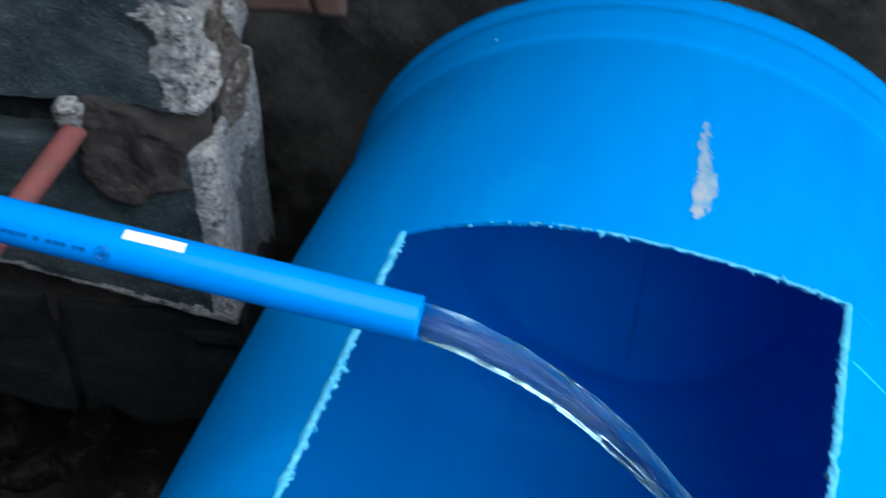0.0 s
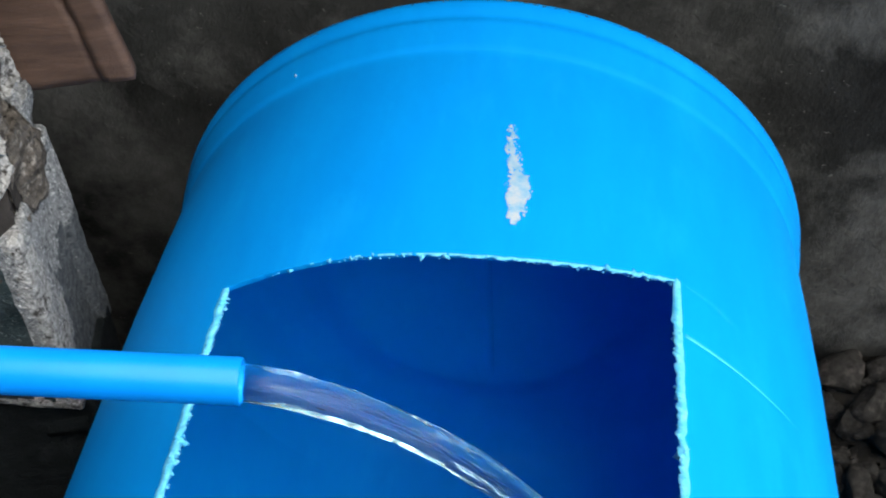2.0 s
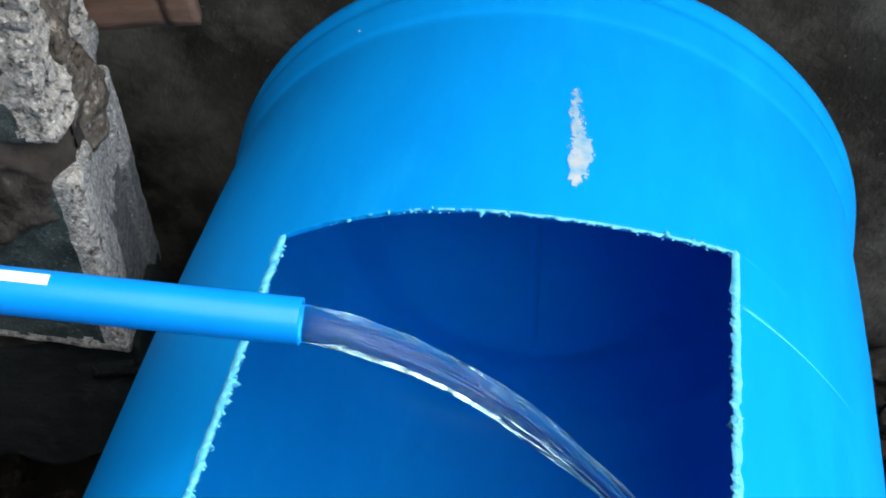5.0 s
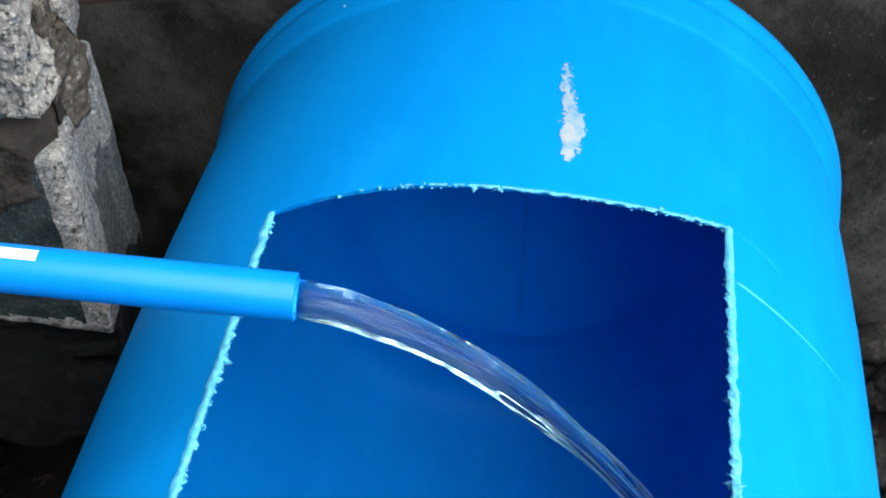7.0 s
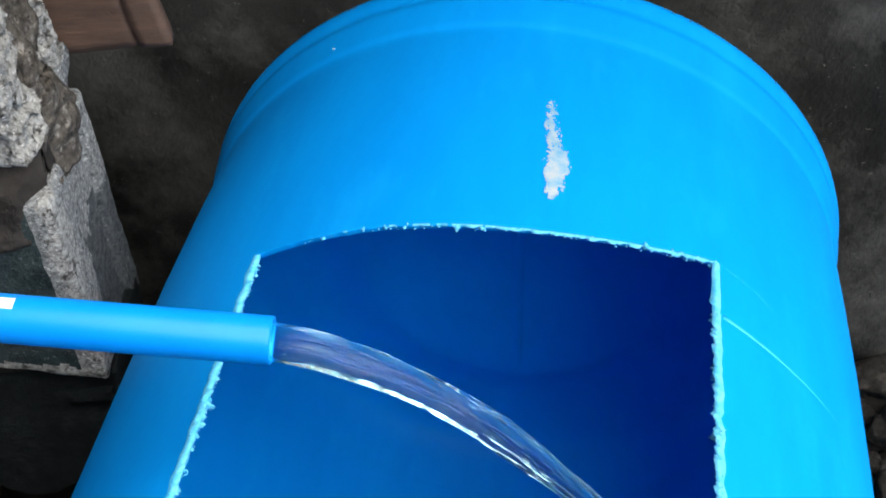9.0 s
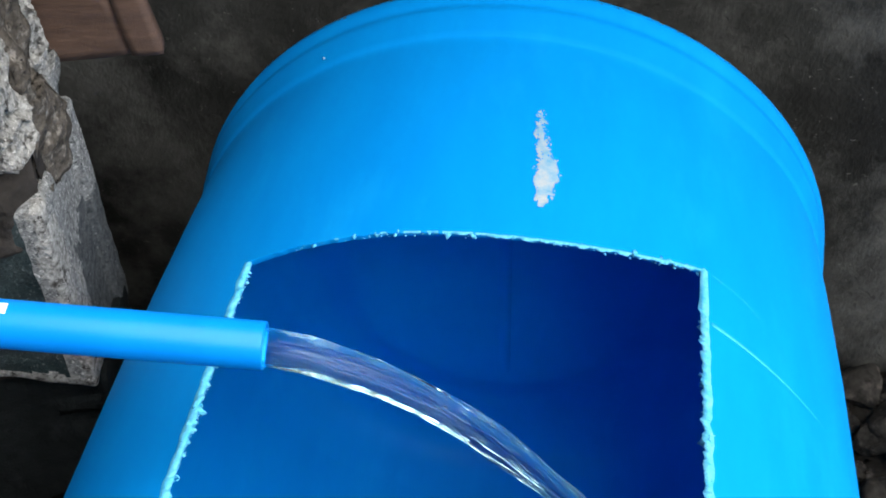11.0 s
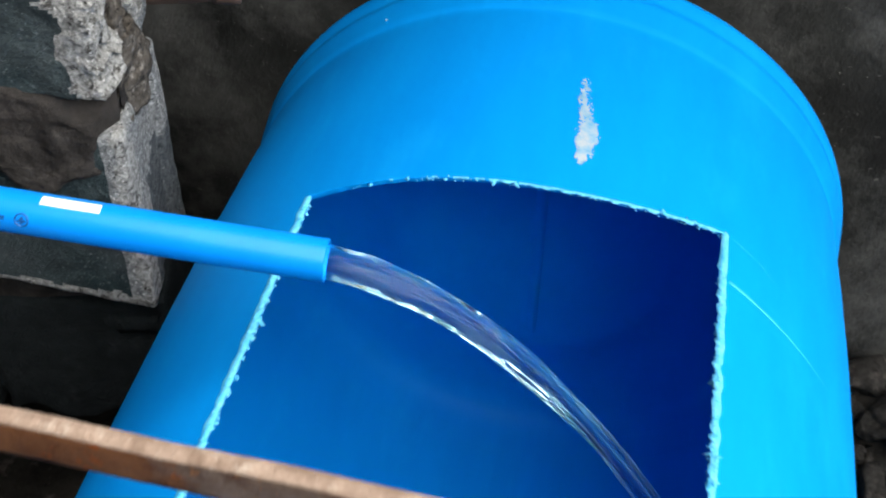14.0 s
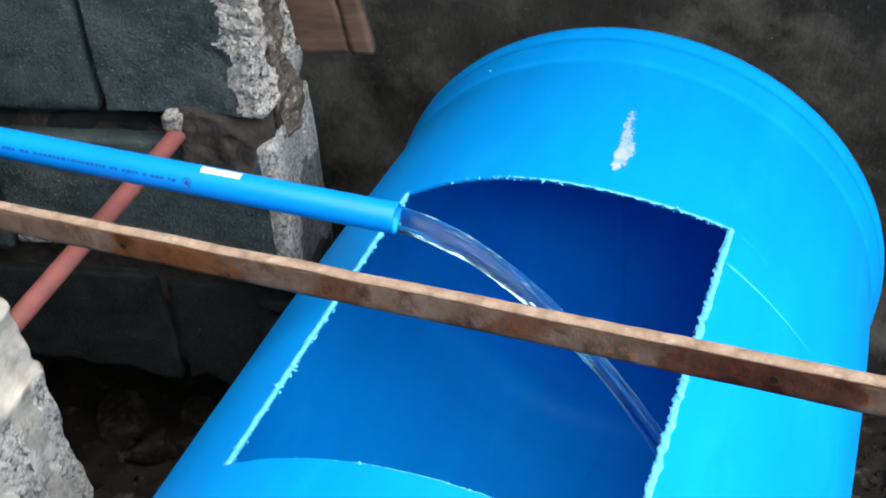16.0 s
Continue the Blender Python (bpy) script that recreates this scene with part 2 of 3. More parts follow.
def tube(points, radius, sides=24, ends=True, squash=None):
    """A tube along a line of points. radius: a number, or one for each point."""
    bm = bmesh.new()
    pts = [Vector(p) for p in points]
    rings = []
    for i, p in enumerate(pts):
        ahead = (pts[min(i + 1, len(pts) - 1)] - pts[max(i - 1, 0)]).normalized()
        side = ahead.cross(Vector((0, 1, 0.01))).normalized()
        other = side.cross(ahead).normalized()
        r = radius[i] if isinstance(radius, (list, tuple)) else radius
        rings.append([bm.verts.new(p + side * r * math.cos(2 * math.pi * k / sides) + other * r * math.sin(2 * math.pi * k / sides)) for k in range(sides)])
    for a, b in zip(rings, rings[1:]):
        for k in range(sides):
            bm.faces.new((a[k], a[(k + 1) % sides], b[(k + 1) % sides], b[k]))
    if ends:
        bm.faces.new(rings[0][::-1])
        bm.faces.new(rings[-1])
    bmesh.ops.recalc_face_normals(bm, faces=bm.faces)
    return bm


# ---- ground: one sheet to the horizon ----
def spread(lo, hi, step, far):
    inner = [lo + (hi - lo) * i / round((hi - lo) / step) for i in range(round((hi - lo) / step) + 1)]
    outer = [0.4, 1.2, 3, 8, 25, 80, far]
    return [lo - d for d in outer[::-1]] + inner + [hi + d for d in outer]


def ground_height(x, y):
    """The soil's height, with a low heap of rubble between the drum and the wall."""
    h = wobble((x, y, 0), 0.16, 4).z * 0.016 + wobble((x, y, 0), 0.05, 8).z * 0.009 - 0.012
    heap = max(0.0, min(1.0, (x - 0.31) / 0.1)) * max(0.0, min(1.0, (y - 0.05) / 0.3)) * max(0.0, min(1.0, (1.1 - x) / 0.4))
    h += heap * (0.03 + 0.02 * wobble((x, y, 0), 0.09, 6).x)
    return min(h, -0.012) if abs(x) < 0.16 else h


def build_ground():
    bm = bmesh.new()
    xs, ys = spread(-1.3, 1.4, 0.022, 900), spread(-0.9, 0.5, 0.022, 900)

    def height(x, y):
        if abs(x) > 1.5 or abs(y) > 1.2:
            return -0.006
        return ground_height(x, y)

    grid = [[bm.verts.new((x, y, height(x, y))) for x in xs] for y in ys]
    for a, b in zip(grid, grid[1:]):
        for i in range(len(xs) - 1):
            bm.faces.new((a[i], a[i + 1], b[i + 1], b[i]))
    return tagged(part("ground", bm, SOIL, smooth=True), "dark damp soil strewn with rubble", "ground", kind="structure")


build_ground()


# ---- back wall ----
def build_back_wall():
    def shape(p):
        return p + Vector((0, wobble(p, 0.3, 11).y * 0.012, 0)) if p.y < 0.5 else p

    bm = rough_box(-1.6, 2.4, 0.425, 0.6, -0.05, 1.355, 0.025, 0.004, 2.0, shape)
    return tagged(part("wall_north", bm, BACK_WALL, smooth=True), "dark stained concrete wall with a rough mottled face", "wall", kind="structure")


build_back_wall()
# unseen walls, added to hold back low sky light from west and south
tagged(part("wall_west", rough_box(-1.75, -1.6, -2.14, 0.6, -0.05, 2.4, 0.1, 0.004, 5.0), BACK_WALL), "unseen plain concrete wall added to block light from the west", "wall", kind="structure")
tagged(part("wall_south", rough_box(-1.75, 2.4, -2.3, -2.15, -0.05, 2.2, 0.1, 0.004, 6.0), BACK_WALL), "unseen plain concrete wall added to block low southern sky", "wall", kind="structure")
# unseen eave, placed to darken the back wall and the drum's far end
tagged(part("ceiling", rough_box(-1.6, 2.4, 0.12, 0.6, 1.36, 1.44, 0.06, 0.003, 9.0), BACK_WALL), "unseen plain eave added to shade the back wall", "ceiling", kind="structure")


# ---- block wall beside the drum ----
WALL_TURN = pose(-0.30, 0.035, 0, 0, 0, 10)


def on_wall(bm):
    bmesh.ops.transform(bm, matrix=WALL_TURN, verts=bm.verts)
    return bm


def build_block_wall():
    core = tagged(part("wall_1", on_wall(rough_box(-1.3, -0.05, 0.022, 0.105, 0.31, 1.15, 0.02, 0.004, 7.0)), MORTAR, smooth=True), "grey concrete block wall with a broken end and smeared mortar", "wall", kind="structure")

    def broken_end(p):
        # the upper block has lost its corner: a crumbled lip, a hollow, a thin back edge
        if p.x > -0.05:
            k = (p.x + 0.05) / 0.055
            crumble = wobble(p, 0.022, 21) * 0.007 + wobble(p, 0.010, 22) * 0.003
            pit = abs(noise.noise(p / 0.018)) + 0.5 * abs(noise.noise(p / 0.007 + Vector((3, 1, 2))))
            crumble += Vector((0.003 - 0.012 * pit, (0.45 - pit) * -0.006 if p.y < 0.03 else 0, 0))
            hollow = max(0.0, 1 - ((p.y - 0.068) / 0.03) ** 2)
            p = p + k * (crumble + Vector((-0.02 * hollow, 0, 0)))
        return p

    def broken_kind(p):
        ragged = wobble(p, 0.03, 31).x * 0.016 + wobble(p, 0.01, 32).x * 0.006
        return 1 if p.x > -0.028 + ragged else 0

    def worn_kind(p):
        streak = wobble(p, 0.03, 33).x * 0.012 + wobble(p, 0.009, 34).x * 0.006
        if p.x > -0.005 + streak * 0.8 and p.y < 0.026 + streak * 3:
            return 1
        if p.z < 0.375 - 0.28 * p.x + streak * 0.6 and p.y < 0.02:
            return 1
        if p.x > -0.013:
            # a damp stain over the lower rear of the end face
            return 3 if p.y > 0.04 + (p.z - 0.40) * 0.45 + streak * 2.5 and p.z < 0.47 + streak * 2 else 2
        return 0

    def slant(p):
        # the lower edge of the middle block climbs to the left
        k = max(0.0, min(1.0, (0.56 - p.z) / 0.19))
        p = p + Vector((0, 0, k * (min(0.05, -0.28 * min(0.0, p.x)) - 0.03 * max(0.0, min(1.0, (p.y - 0.04) / 0.06)))))
        if p.x > -0.012 and 0.045 < p.y < 0.11:
            p.x -= 0.006
        return p

    def bottom_edge(p):
        k = max(0.0, min(1.0, (0.33 - p.z) / 0.14))
        p = p + Vector((0, 0, k * (wobble((p.x, p.y, 0), 0.035, 41).z * 0.018 - 0.14 * min(0.0, p.x + 0.12) + 0.012)))
        return p

    rows = [
        (-0.163, 0.004, 0.0, 0.112, 0.588, 0.772, 0.0028, broken_end, broken_kind, (BLOCK_GREY, AGGREGATE)),
        (-0.56, -0.170, 0.0, 0.12, 0.586, 0.772, 0.008, None, None, (BLOCK_GREY, AGGREGATE)),
        (-0.312, 0.004, 0.0, 0.137, 0.364, 0.552, 0.0036, slant, worn_kind, (BLOCK_GREY, AGGREGATE, BLOCK_GRAIN, BLOCK_END_DAMP)),
        (-0.71, -0.322, 0.002, 0.13, 0.40, 0.555, 0.009, None, None, (BLOCK_GREY, AGGREGATE)),
        # lower course: BLOCK_DARK has the shade under the wall in its colour
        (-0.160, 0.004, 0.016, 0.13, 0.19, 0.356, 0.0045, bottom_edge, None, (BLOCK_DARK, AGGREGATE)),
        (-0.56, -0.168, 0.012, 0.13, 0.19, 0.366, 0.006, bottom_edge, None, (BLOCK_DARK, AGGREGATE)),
        (-0.33, 0.0, 0.0, 0.12, 0.784, 0.97, 0.012, broken_end, broken_kind, (BLOCK_GREY, AGGREGATE)),
        (-0.73, -0.34, 0.0, 0.12, 0.784, 0.97, 0.015, None, None, (BLOCK_GREY, AGGREGATE)),
    ]
    for n, (u0, u1, v0, v1, z0, z1, step, shape, kind, mats) in enumerate(rows):
        part("block", on_wall(rough_box(u0, u1, v0, v1, z0, z1, step, 0.002, 50.0 + n, shape, kind, 0.0022)), mats, core, smooth=step > 0.003)

    def smear(p):
        return p + wobble(p, 0.03, 61) * 0.006

    def lower_joint(p):
        return smear(p) + Vector((0, 0, min(0.05, -0.2 * min(0.0, p.x))))

    # mud-coloured mortar squeezed out round the rod and down the hollow end
    def pat(p):
        # thick in the middle, sinking into the wall round its uneven rim
        if p.y < 0.03:
            d = math.hypot((p.x + 0.055) / 0.052, (p.z - 0.545) / 0.056) + wobble(p, 0.03, 68).x * 0.35
            p = p + Vector((0, 0.014 * max(0.0, d - 0.75) / 0.25, 0)) + wobble(p, 0.02, 69) * 0.003 + wobble(p, 0.007, 79) * 0.0016
        return p

    part("mortar", on_wall(rough_box(-0.11, 0.0, -0.004, 0.05, 0.487, 0.6, 0.003, 0.002, 62.0, pat, None, 0.004)), MORTAR, core, "smooth brown mortar smeared in the joint", True)
    part("mortar", on_wall(rough_box(-0.06, 0.004, 0.026, 0.1, 0.528, 0.605, 0.0036, 0.011, 63.0, smear, None, 0.012)), MORTAR_CRUST, core, "", True)
    part("mortar", on_wall(rough_box(-0.04, -0.001, 0.036, 0.099, 0.585, 0.79, 0.0038, 0.010, 64.0, smear, None, 0.01)), MORTAR_CRUST, core, "", True)
    part("mortar", on_wall(rough_box(-0.04, 0.0, 0.092, 0.134, 0.54, 0.6, 0.004, 0.005, 72.0, smear, None, 0.01)), BLOCK_GRAIN, core, "pale crumbled joint", True)
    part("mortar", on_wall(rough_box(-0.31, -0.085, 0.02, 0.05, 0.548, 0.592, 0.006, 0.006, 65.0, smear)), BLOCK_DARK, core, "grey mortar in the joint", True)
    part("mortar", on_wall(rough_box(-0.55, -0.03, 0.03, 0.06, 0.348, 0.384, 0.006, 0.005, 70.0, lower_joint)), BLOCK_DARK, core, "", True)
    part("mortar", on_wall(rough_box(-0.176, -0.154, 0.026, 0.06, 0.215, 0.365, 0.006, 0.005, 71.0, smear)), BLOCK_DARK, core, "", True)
    part("mortar", on_wall(rough_box(-0.106, -0.086, -0.012, 0.02, 0.568, 0.592, 0.004, 0.004, 66.0, smear, None, 0.007)), AGGREGATE, core, "pale chip of mortar", True)
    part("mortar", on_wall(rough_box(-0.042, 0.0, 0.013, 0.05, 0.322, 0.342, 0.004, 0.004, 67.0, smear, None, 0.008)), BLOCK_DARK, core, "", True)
    return core


build_block_wall()


# ---- pier at the near end of the rod ----
def build_pier():
    def kind(p):
        lip = wobble(p, 0.03, 71).y * 0.012
        if p.z > 0.50 + lip * 2 + (p.y + 0.31) * 0.4:
            return 1
        return 2 if p.y > -0.292 + lip or -0.345 + lip < p.y < -0.322 + lip else 0

    def shape(p):
        if p.x > -0.42:
            p = p + wobble(p, 0.02, 72) * 0.003 + wobble(p, 0.007, 78) * 0.002 + Vector((max(0.0, 0.52 - p.z) * 0.06, 0, 0))
            if p.z > 0.52:
                p = p + wobble(p, 0.05, 73) * 0.008
        return p

    # the core is carried on unseen to the west wall, to keep light out
    core = tagged(part("wall_2", rough_box(-1.59, -0.40, -0.45, -0.275, -0.03, 0.755, 0.03, 0.003, 74.0), MORTAR), "concrete block pier with thick smeared mortar, coloured as sunlit", "wall", kind="structure")
    # only this block wears the lightened, sunlit colours
    part("block", rough_box(-0.72, -0.372, -0.46, -0.268, 0.30, 0.60, 0.0055, 0.004, 75.0, shape, kind), (BLOCK_SUNLIT, MORTAR_SUNLIT, AGGREGATE), core, "", True)
    part("block", rough_box(-0.72, -0.376, -0.46, -0.268, -0.03, 0.29, 0.012, 0.003, 76.0), (BLOCK_GREY,), core, "", True)
    part("block", rough_box(-0.72, -0.385, -0.46, -0.27, 0.606, 0.764, 0.012, 0.002, 77.0), (BLOCK_GREY,), core, "", True)
    return core


build_pier()


# ---- drum ----
AXIS, WALL = 0.29, 0.0036
CUT_L, CUT_R, NEAR = radians(-30.1), radians(31.5), -0.343
CONTROL = [(-0.622, 0.286), (-0.618, 0.294), (-0.6, 0.2945), (-0.575, 0.291), (-0.552, 0.2835), (-0.535, 0.2825), (-0.49, 0.2865), (-0.43, 0.29), (-0.34, 0.291), (-0.2, 0.2915), (-0.1, 0.2915), (0.0, 0.291), (0.09, 0.2897), (0.16, 0.2868), (0.205, 0.284), (0.23, 0.2822), (0.235, 0.2824), (0.24, 0.2842), (0.262, 0.2876), (0.268, 0.2882), (0.272, 0.2862), (0.276, 0.2875), (0.286, 0.2902), (0.292, 0.2897), (0.294, 0.287)]


def profile(y):
    ys, rs = zip(*CONTROL)
    return float(np.interp(y, ys, rs))


def far_edge(a):
    """Where the far saw cut runs, at an angle from the top."""
    return 0.011 + 0.025 * max(0.0, a / CUT_R) ** 2 + noise.noise(Vector((a * 40, 0, 5))) * 0.0009


def drum_point(a, y, r):
    """A place on the drum, which lies a little askew, with its far rim raised by a few millimetres."""
    k = max(0.0, min(1.0, (y - 0.1) / 0.19))
    return Vector((r * math.sin(a) + 0.016 * (y + 0.05), y, AXIS + r * math.cos(a) + 0.005 * k * k * (3 - 2 * k)))


def side_jag(y, seed):
    return noise.noise(Vector((y * 180, seed, 0))) * 0.0035 + noise.noise(Vector((y * 50, seed, 3))) * 0.002


def build_drum():
    drum = thing("drum", "bright blue plastic drum lying on its side, cut open", "drum")
    # columns: round the closed part, then across the lid strip
    closed = [CUT_R + (2 * math.pi + CUT_L - CUT_R) * i / 150 for i in range(151)]
    strip = [CUT_L + (CUT_R - CUT_L) * i / 60 for i in range(1, 60)]
    angles = closed + strip
    rows_near = [y for y, _ in CONTROL if y < NEAR - 0.005] + [-0.346, NEAR]
    rows_cut = [NEAR + (0.0 - NEAR) * i / 90 for i in range(1, 91)]
    rows_far = [0.012 + 0.018 * i / 4 for i in range(5)] + [0.05, 0.09, 0.12, 0.16, 0.185, 0.205, 0.218, 0.226, 0.230, 0.232, 0.235, 0.2365, 0.24, 0.242, 0.25, 0.262, 0.268, 0.272, 0.276, 0.281, 0.286, 0.292, 0.294]
    rows = rows_near + rows_cut + rows_far
    first, last = len(rows_near) - 1, len(rows_near) + len(rows_cut) - 1
    bm = bmesh.new()
    skins = []
    for inset in (0.0, WALL):
        skin = []
        for j, y in enumerate(rows):
            line = []
            for i, a in enumerate(angles):
                aa, yy = a, y
                in_strip = i == 0 or i >= 150
                if in_strip and j > last and y < 0.05:
                    # the rows past the cut start at its uneven edge
                    k = (y - 0.012) / 0.038
                    edge = far_edge(a if a <= math.pi else a - 2 * math.pi)
                    yy = edge + (0.05 - edge) * k
                if first <= j <= last:
                    if i == 0:
                        aa += side_jag(y, 1)
                    if i == 150:
                        aa += side_jag(y, 2)
                if in_strip and j == first:
                    yy += noise.noise(Vector((a * 30, 9, 0))) * 0.0012
                line.append(bm.verts.new(drum_point(aa, yy, profile(yy) - inset)))
            skin.append(line)
        skins.append(skin)
        for j in range(len(rows) - 1):
            for i in range(len(angles)):
                if i >= 150 and first <= j <= last:
                    continue
                k = (i + 1) % len(angles)
                quad = (skin[j][i], skin[j][k], skin[j + 1][k], skin[j + 1][i])
                bm.faces.new(quad if inset else quad[::-1])
    edges = {"left": ([s[j][150].co.copy() for j in range(first, last + 2)] for s in skins), "right": ([s[j][0].co.copy() for j in range(first, last + 2)] for s in skins),
             "far": ([s[last + 1][i % len(angles)].co.copy() for i in [*range(150, 210), 0]] for s in skins), "near": ([s[first][i % len(angles)].co.copy() for i in [*range(150, 210), 0]] for s in skins)}
    edges = {k: list(v) for k, v in edges.items()}
    part("body", bm, DRUM_BLUE, drum, "smooth blue plastic barrel wall", True)

    # heads: a dished panel with a rounded foot, and the lip that stands round it
    def head(sign, y_lip, y_panel, y_foot, label):
        hb = bmesh.new()
        outline = [(y_lip, 0.287), (y_lip - sign * 0.003, 0.282), (y_lip - sign * 0.006, 0.278), (y_lip - sign * 0.006, 0.262), (y_panel, 0.25), (y_panel + sign * 0.002, 0.12), (y_panel + sign * 0.002, 0.0),
                   ]
        inner = [(y_foot, profile(y_foot) - WALL - 0.0005)] + [(y_foot + sign * d, r) for d, r in ((0.03, 0.2755), (0.05, 0.27), (0.06, 0.258), (0.064, 0.24), (0.0645, 0.21), (0.0635, 0.185), (0.061, 0.172), (0.056, 0.157), (0.052, 0.146), (0.05, 0.136), (0.0495, 0.1), (0.0495, 0.0))]
        for line in (outline, inner):
            rings = [[hb.verts.new(drum_point(2 * math.pi * k / 96, y, r)) for k in range(96)] if r else [hb.verts.new(drum_point(0, y, 0))] for y, r in line]
            for a, b in zip(rings, rings[1:]):
                for k in range(96):
                    m = (k + 1) % 96
                    hb.faces.new((a[k], a[m], b[m], b[k]) if len(b) > 1 else (a[k], a[m], b[0]))
        bmesh.ops.recalc_face_normals(hb, faces=hb.faces)
        return part("head", hb, DRUM_BLUE, drum, label, True)

    far_head = head(1, 0.294, 0.268, 0.2, "dished blue end panel")
    head(-1, -0.622, -0.6, -0.53, "dished blue end panel")
    # the moulding seam down the inside of the far head and along the floor of the drum
    ridge = bmesh.new()
    cols, rows_z = 24, 40
    sheet = []
    for j in range(rows_z + 1):
        t = j / rows_z
        z, fade = AXIS + 0.15 - 0.278 * t, min(1.0, (1 - t) / 0.12)
        line = []
        for i in range(cols + 1):
            u = -1 + 2 * i / cols
            fold = math.exp(-((u + 0.12) / 0.2) ** 2) - 0.9 * math.exp(-((u - 0.2) / 0.16) ** 2)
            line.append(ridge.verts.new((0.013 + 0.03 * u, 0.2505 - 0.0042 * fold * fade, z)))
        sheet.append(line)
    for a, b in zip(sheet, sheet[1:]):
        for i in range(cols):
            ridge.faces.new((a[i], a[i + 1], b[i + 1], b[i]))
    part("seam", ridge, DRUM_BLUE, far_head, "", True)

    # sawn edges: the thickness of the wall, in paler plastic
    for name in ("left", "right", "far", "near"):
        outer, inner = edges[name]
        cb = bmesh.new()
        out = {"left": Vector((-0.86, 0, -0.51)), "right": Vector((0.86, 0, -0.51)), "far": Vector((0, 1, 0)), "near": Vector((0, -1, 0))}[name]
        width = {"left": 0.0052, "right": 0.0040, "far": 0.0003, "near": 0.0003}[name]
        many = int(sum((q - p).length for p, q in zip(outer, outer[1:])) / 0.0007)
        lines = [[] for _ in range(5)]
        for i in range(many + 1):
            x = i / many * (len(outer) - 1)
            k = min(int(x), len(outer) - 2)
            p, q = outer[k].lerp(outer[k + 1], x - k), inner[k].lerp(inner[k + 1], x - k)
            up = Vector((p.x, 0, p.z - AXIS)).normalized()
            w = width * (0.8 + 0.5 * noise.noise(Vector((i * 0.06, len(name), 2))))
            fine = max(0.0, noise.noise(Vector((i * 0.16, len(name), 5)))) + 0.7 * max(0.0, noise.noise(Vector((i * 0.45, len(name), 9))))
            broad = 0.55 + 0.6 * noise.noise(Vector((i * 0.035, len(name), 12)))
            chunk = min(1.0, max(0.08, 0.45 + 2.2 * noise.noise(Vector((i * 0.1, len(name), 21)))))
            lip = {"left": 0.0016 + 0.0016 * chunk + 0.0055 * fine * broad, "right": 0.0026 + 0.0018 * chunk + 0.006 * fine * broad, "far": (0.0003 + 0.0026 * chunk + 0.004 * fine * broad) * (0.08 + 0.92 * max(0.0, min(1.0, (i / many - 0.25) / 0.4))), "near": 0.0002 + 0.0008 * fine}[name]
            for line, place in zip(lines, (p + out * w - up * 0.0004, p + out * w * 0.6 + up * 0.0005, p - out * lip - up * 0.0003, p - out * lip * 0.8 - up * 0.0012, q)):
                line.append(cb.verts.new(place))
        for k, (a, b) in enumerate(zip(lines, lines[1:])):
            for i in range(len(a) - 1):
                f = cb.faces.new((a[i], a[i + 1], b[i + 1], b[i]))
                f.material_index = int(name in ("far", "near") and (k == 3 or i < len(a) * (0.36 + 0.35 * noise.noise(Vector((i * 0.13, 3, 31))))))
        edge = part("sawn_edge", cb, (CUT_BLUE, DRUM_BLUE), drum, "pale sawn edge of the opening", True)
        burrs(edge, outer, inner, {"left": 0.6, "right": 0.6, "far": 0.2, "near": 0.06}[name], {"left": 1, "right": -1, "far": 0, "near": 0}[name], name)

    # a pale run of dried deposit on top
    sb = bmesh.new()
    cells = {}
    n_y, n_a = 110, 40
    for j in range(n_y):
        for i in range(n_a):
            y, a = 0.040 + 0.110 * j / n_y, radians(5.0 + 7.5 * i / n_a)
            t = (y - 0.043) / 0.104
            middle = radians(8.45 - 0.9 * t + 0.5 * math.sin(t * 5))
            half = 0.0066 * (0.62 if t < 0.12 else 1.0) * max(0.0, 1 - max(0.0, t - 0.3) * 1.25) * (1 - max(0.0, 0.06 - t) * 9)
            if 0.25 < t < 0.5 and a > middle:
                half *= 1.35
            off = abs(a - middle) * 0.29 + noise.noise(Vector((a * 90, y * 130, 0))) * 0.004 + noise.noise(Vector((a * 300, y * 420, 7))) * 0.004 * (0.4 + t)
            if 0 < t < 1 and off < half:
                quad = []
                for dj, di in ((0, 0), (0, 1), (1, 1), (1, 0)):
                    key = (j + dj, i + di)
                    if key not in cells:
                        yy, aa = 0.040 + 0.110 * key[0] / n_y, radians(5.0 + 7.5 * key[1] / n_a)
                        cells[key] = sb.verts.new(drum_point(aa, yy, profile(yy) + 0.0005))
                    quad.append(cells[key])
                sb.faces.new(quad)
    part("deposit", sb, DEPOSIT, drum, "off-white dried deposit run on the wall")

    # the pale score that runs from the opening round the side, and a fainter one
    score = [(radians(32.4 + 30 * t), -0.01 - 0.014 * math.sin(t * 1.6)) for t in [i / 24 for i in range(25)]]
    part("scratch", tube([drum_point(a, y, profile(y) - 0.0013) for a, y in score], [0.0021 * (1 - 0.45 * (i / 24) ** 0.7) for i in range(25)], 8), SCRATCH, drum, "thin pale score in the plastic", True)
    for a0, a1, y0, y1 in ((33, 42, 0.035, 0.026), (38, 44, 0.03, 0.016)):
        part("scratch", tube([drum_point(radians(a0 + (a1 - a0) * i / 6), y0 + (y1 - y0) * i / 6, profile(y0) - 0.0002) for i in range(7)], 0.0003, 6), SCRATCH, drum, "", True)
    fleck = bmesh.new()
    bmesh.ops.create_icosphere(fleck, subdivisions=1, radius=0.0013)
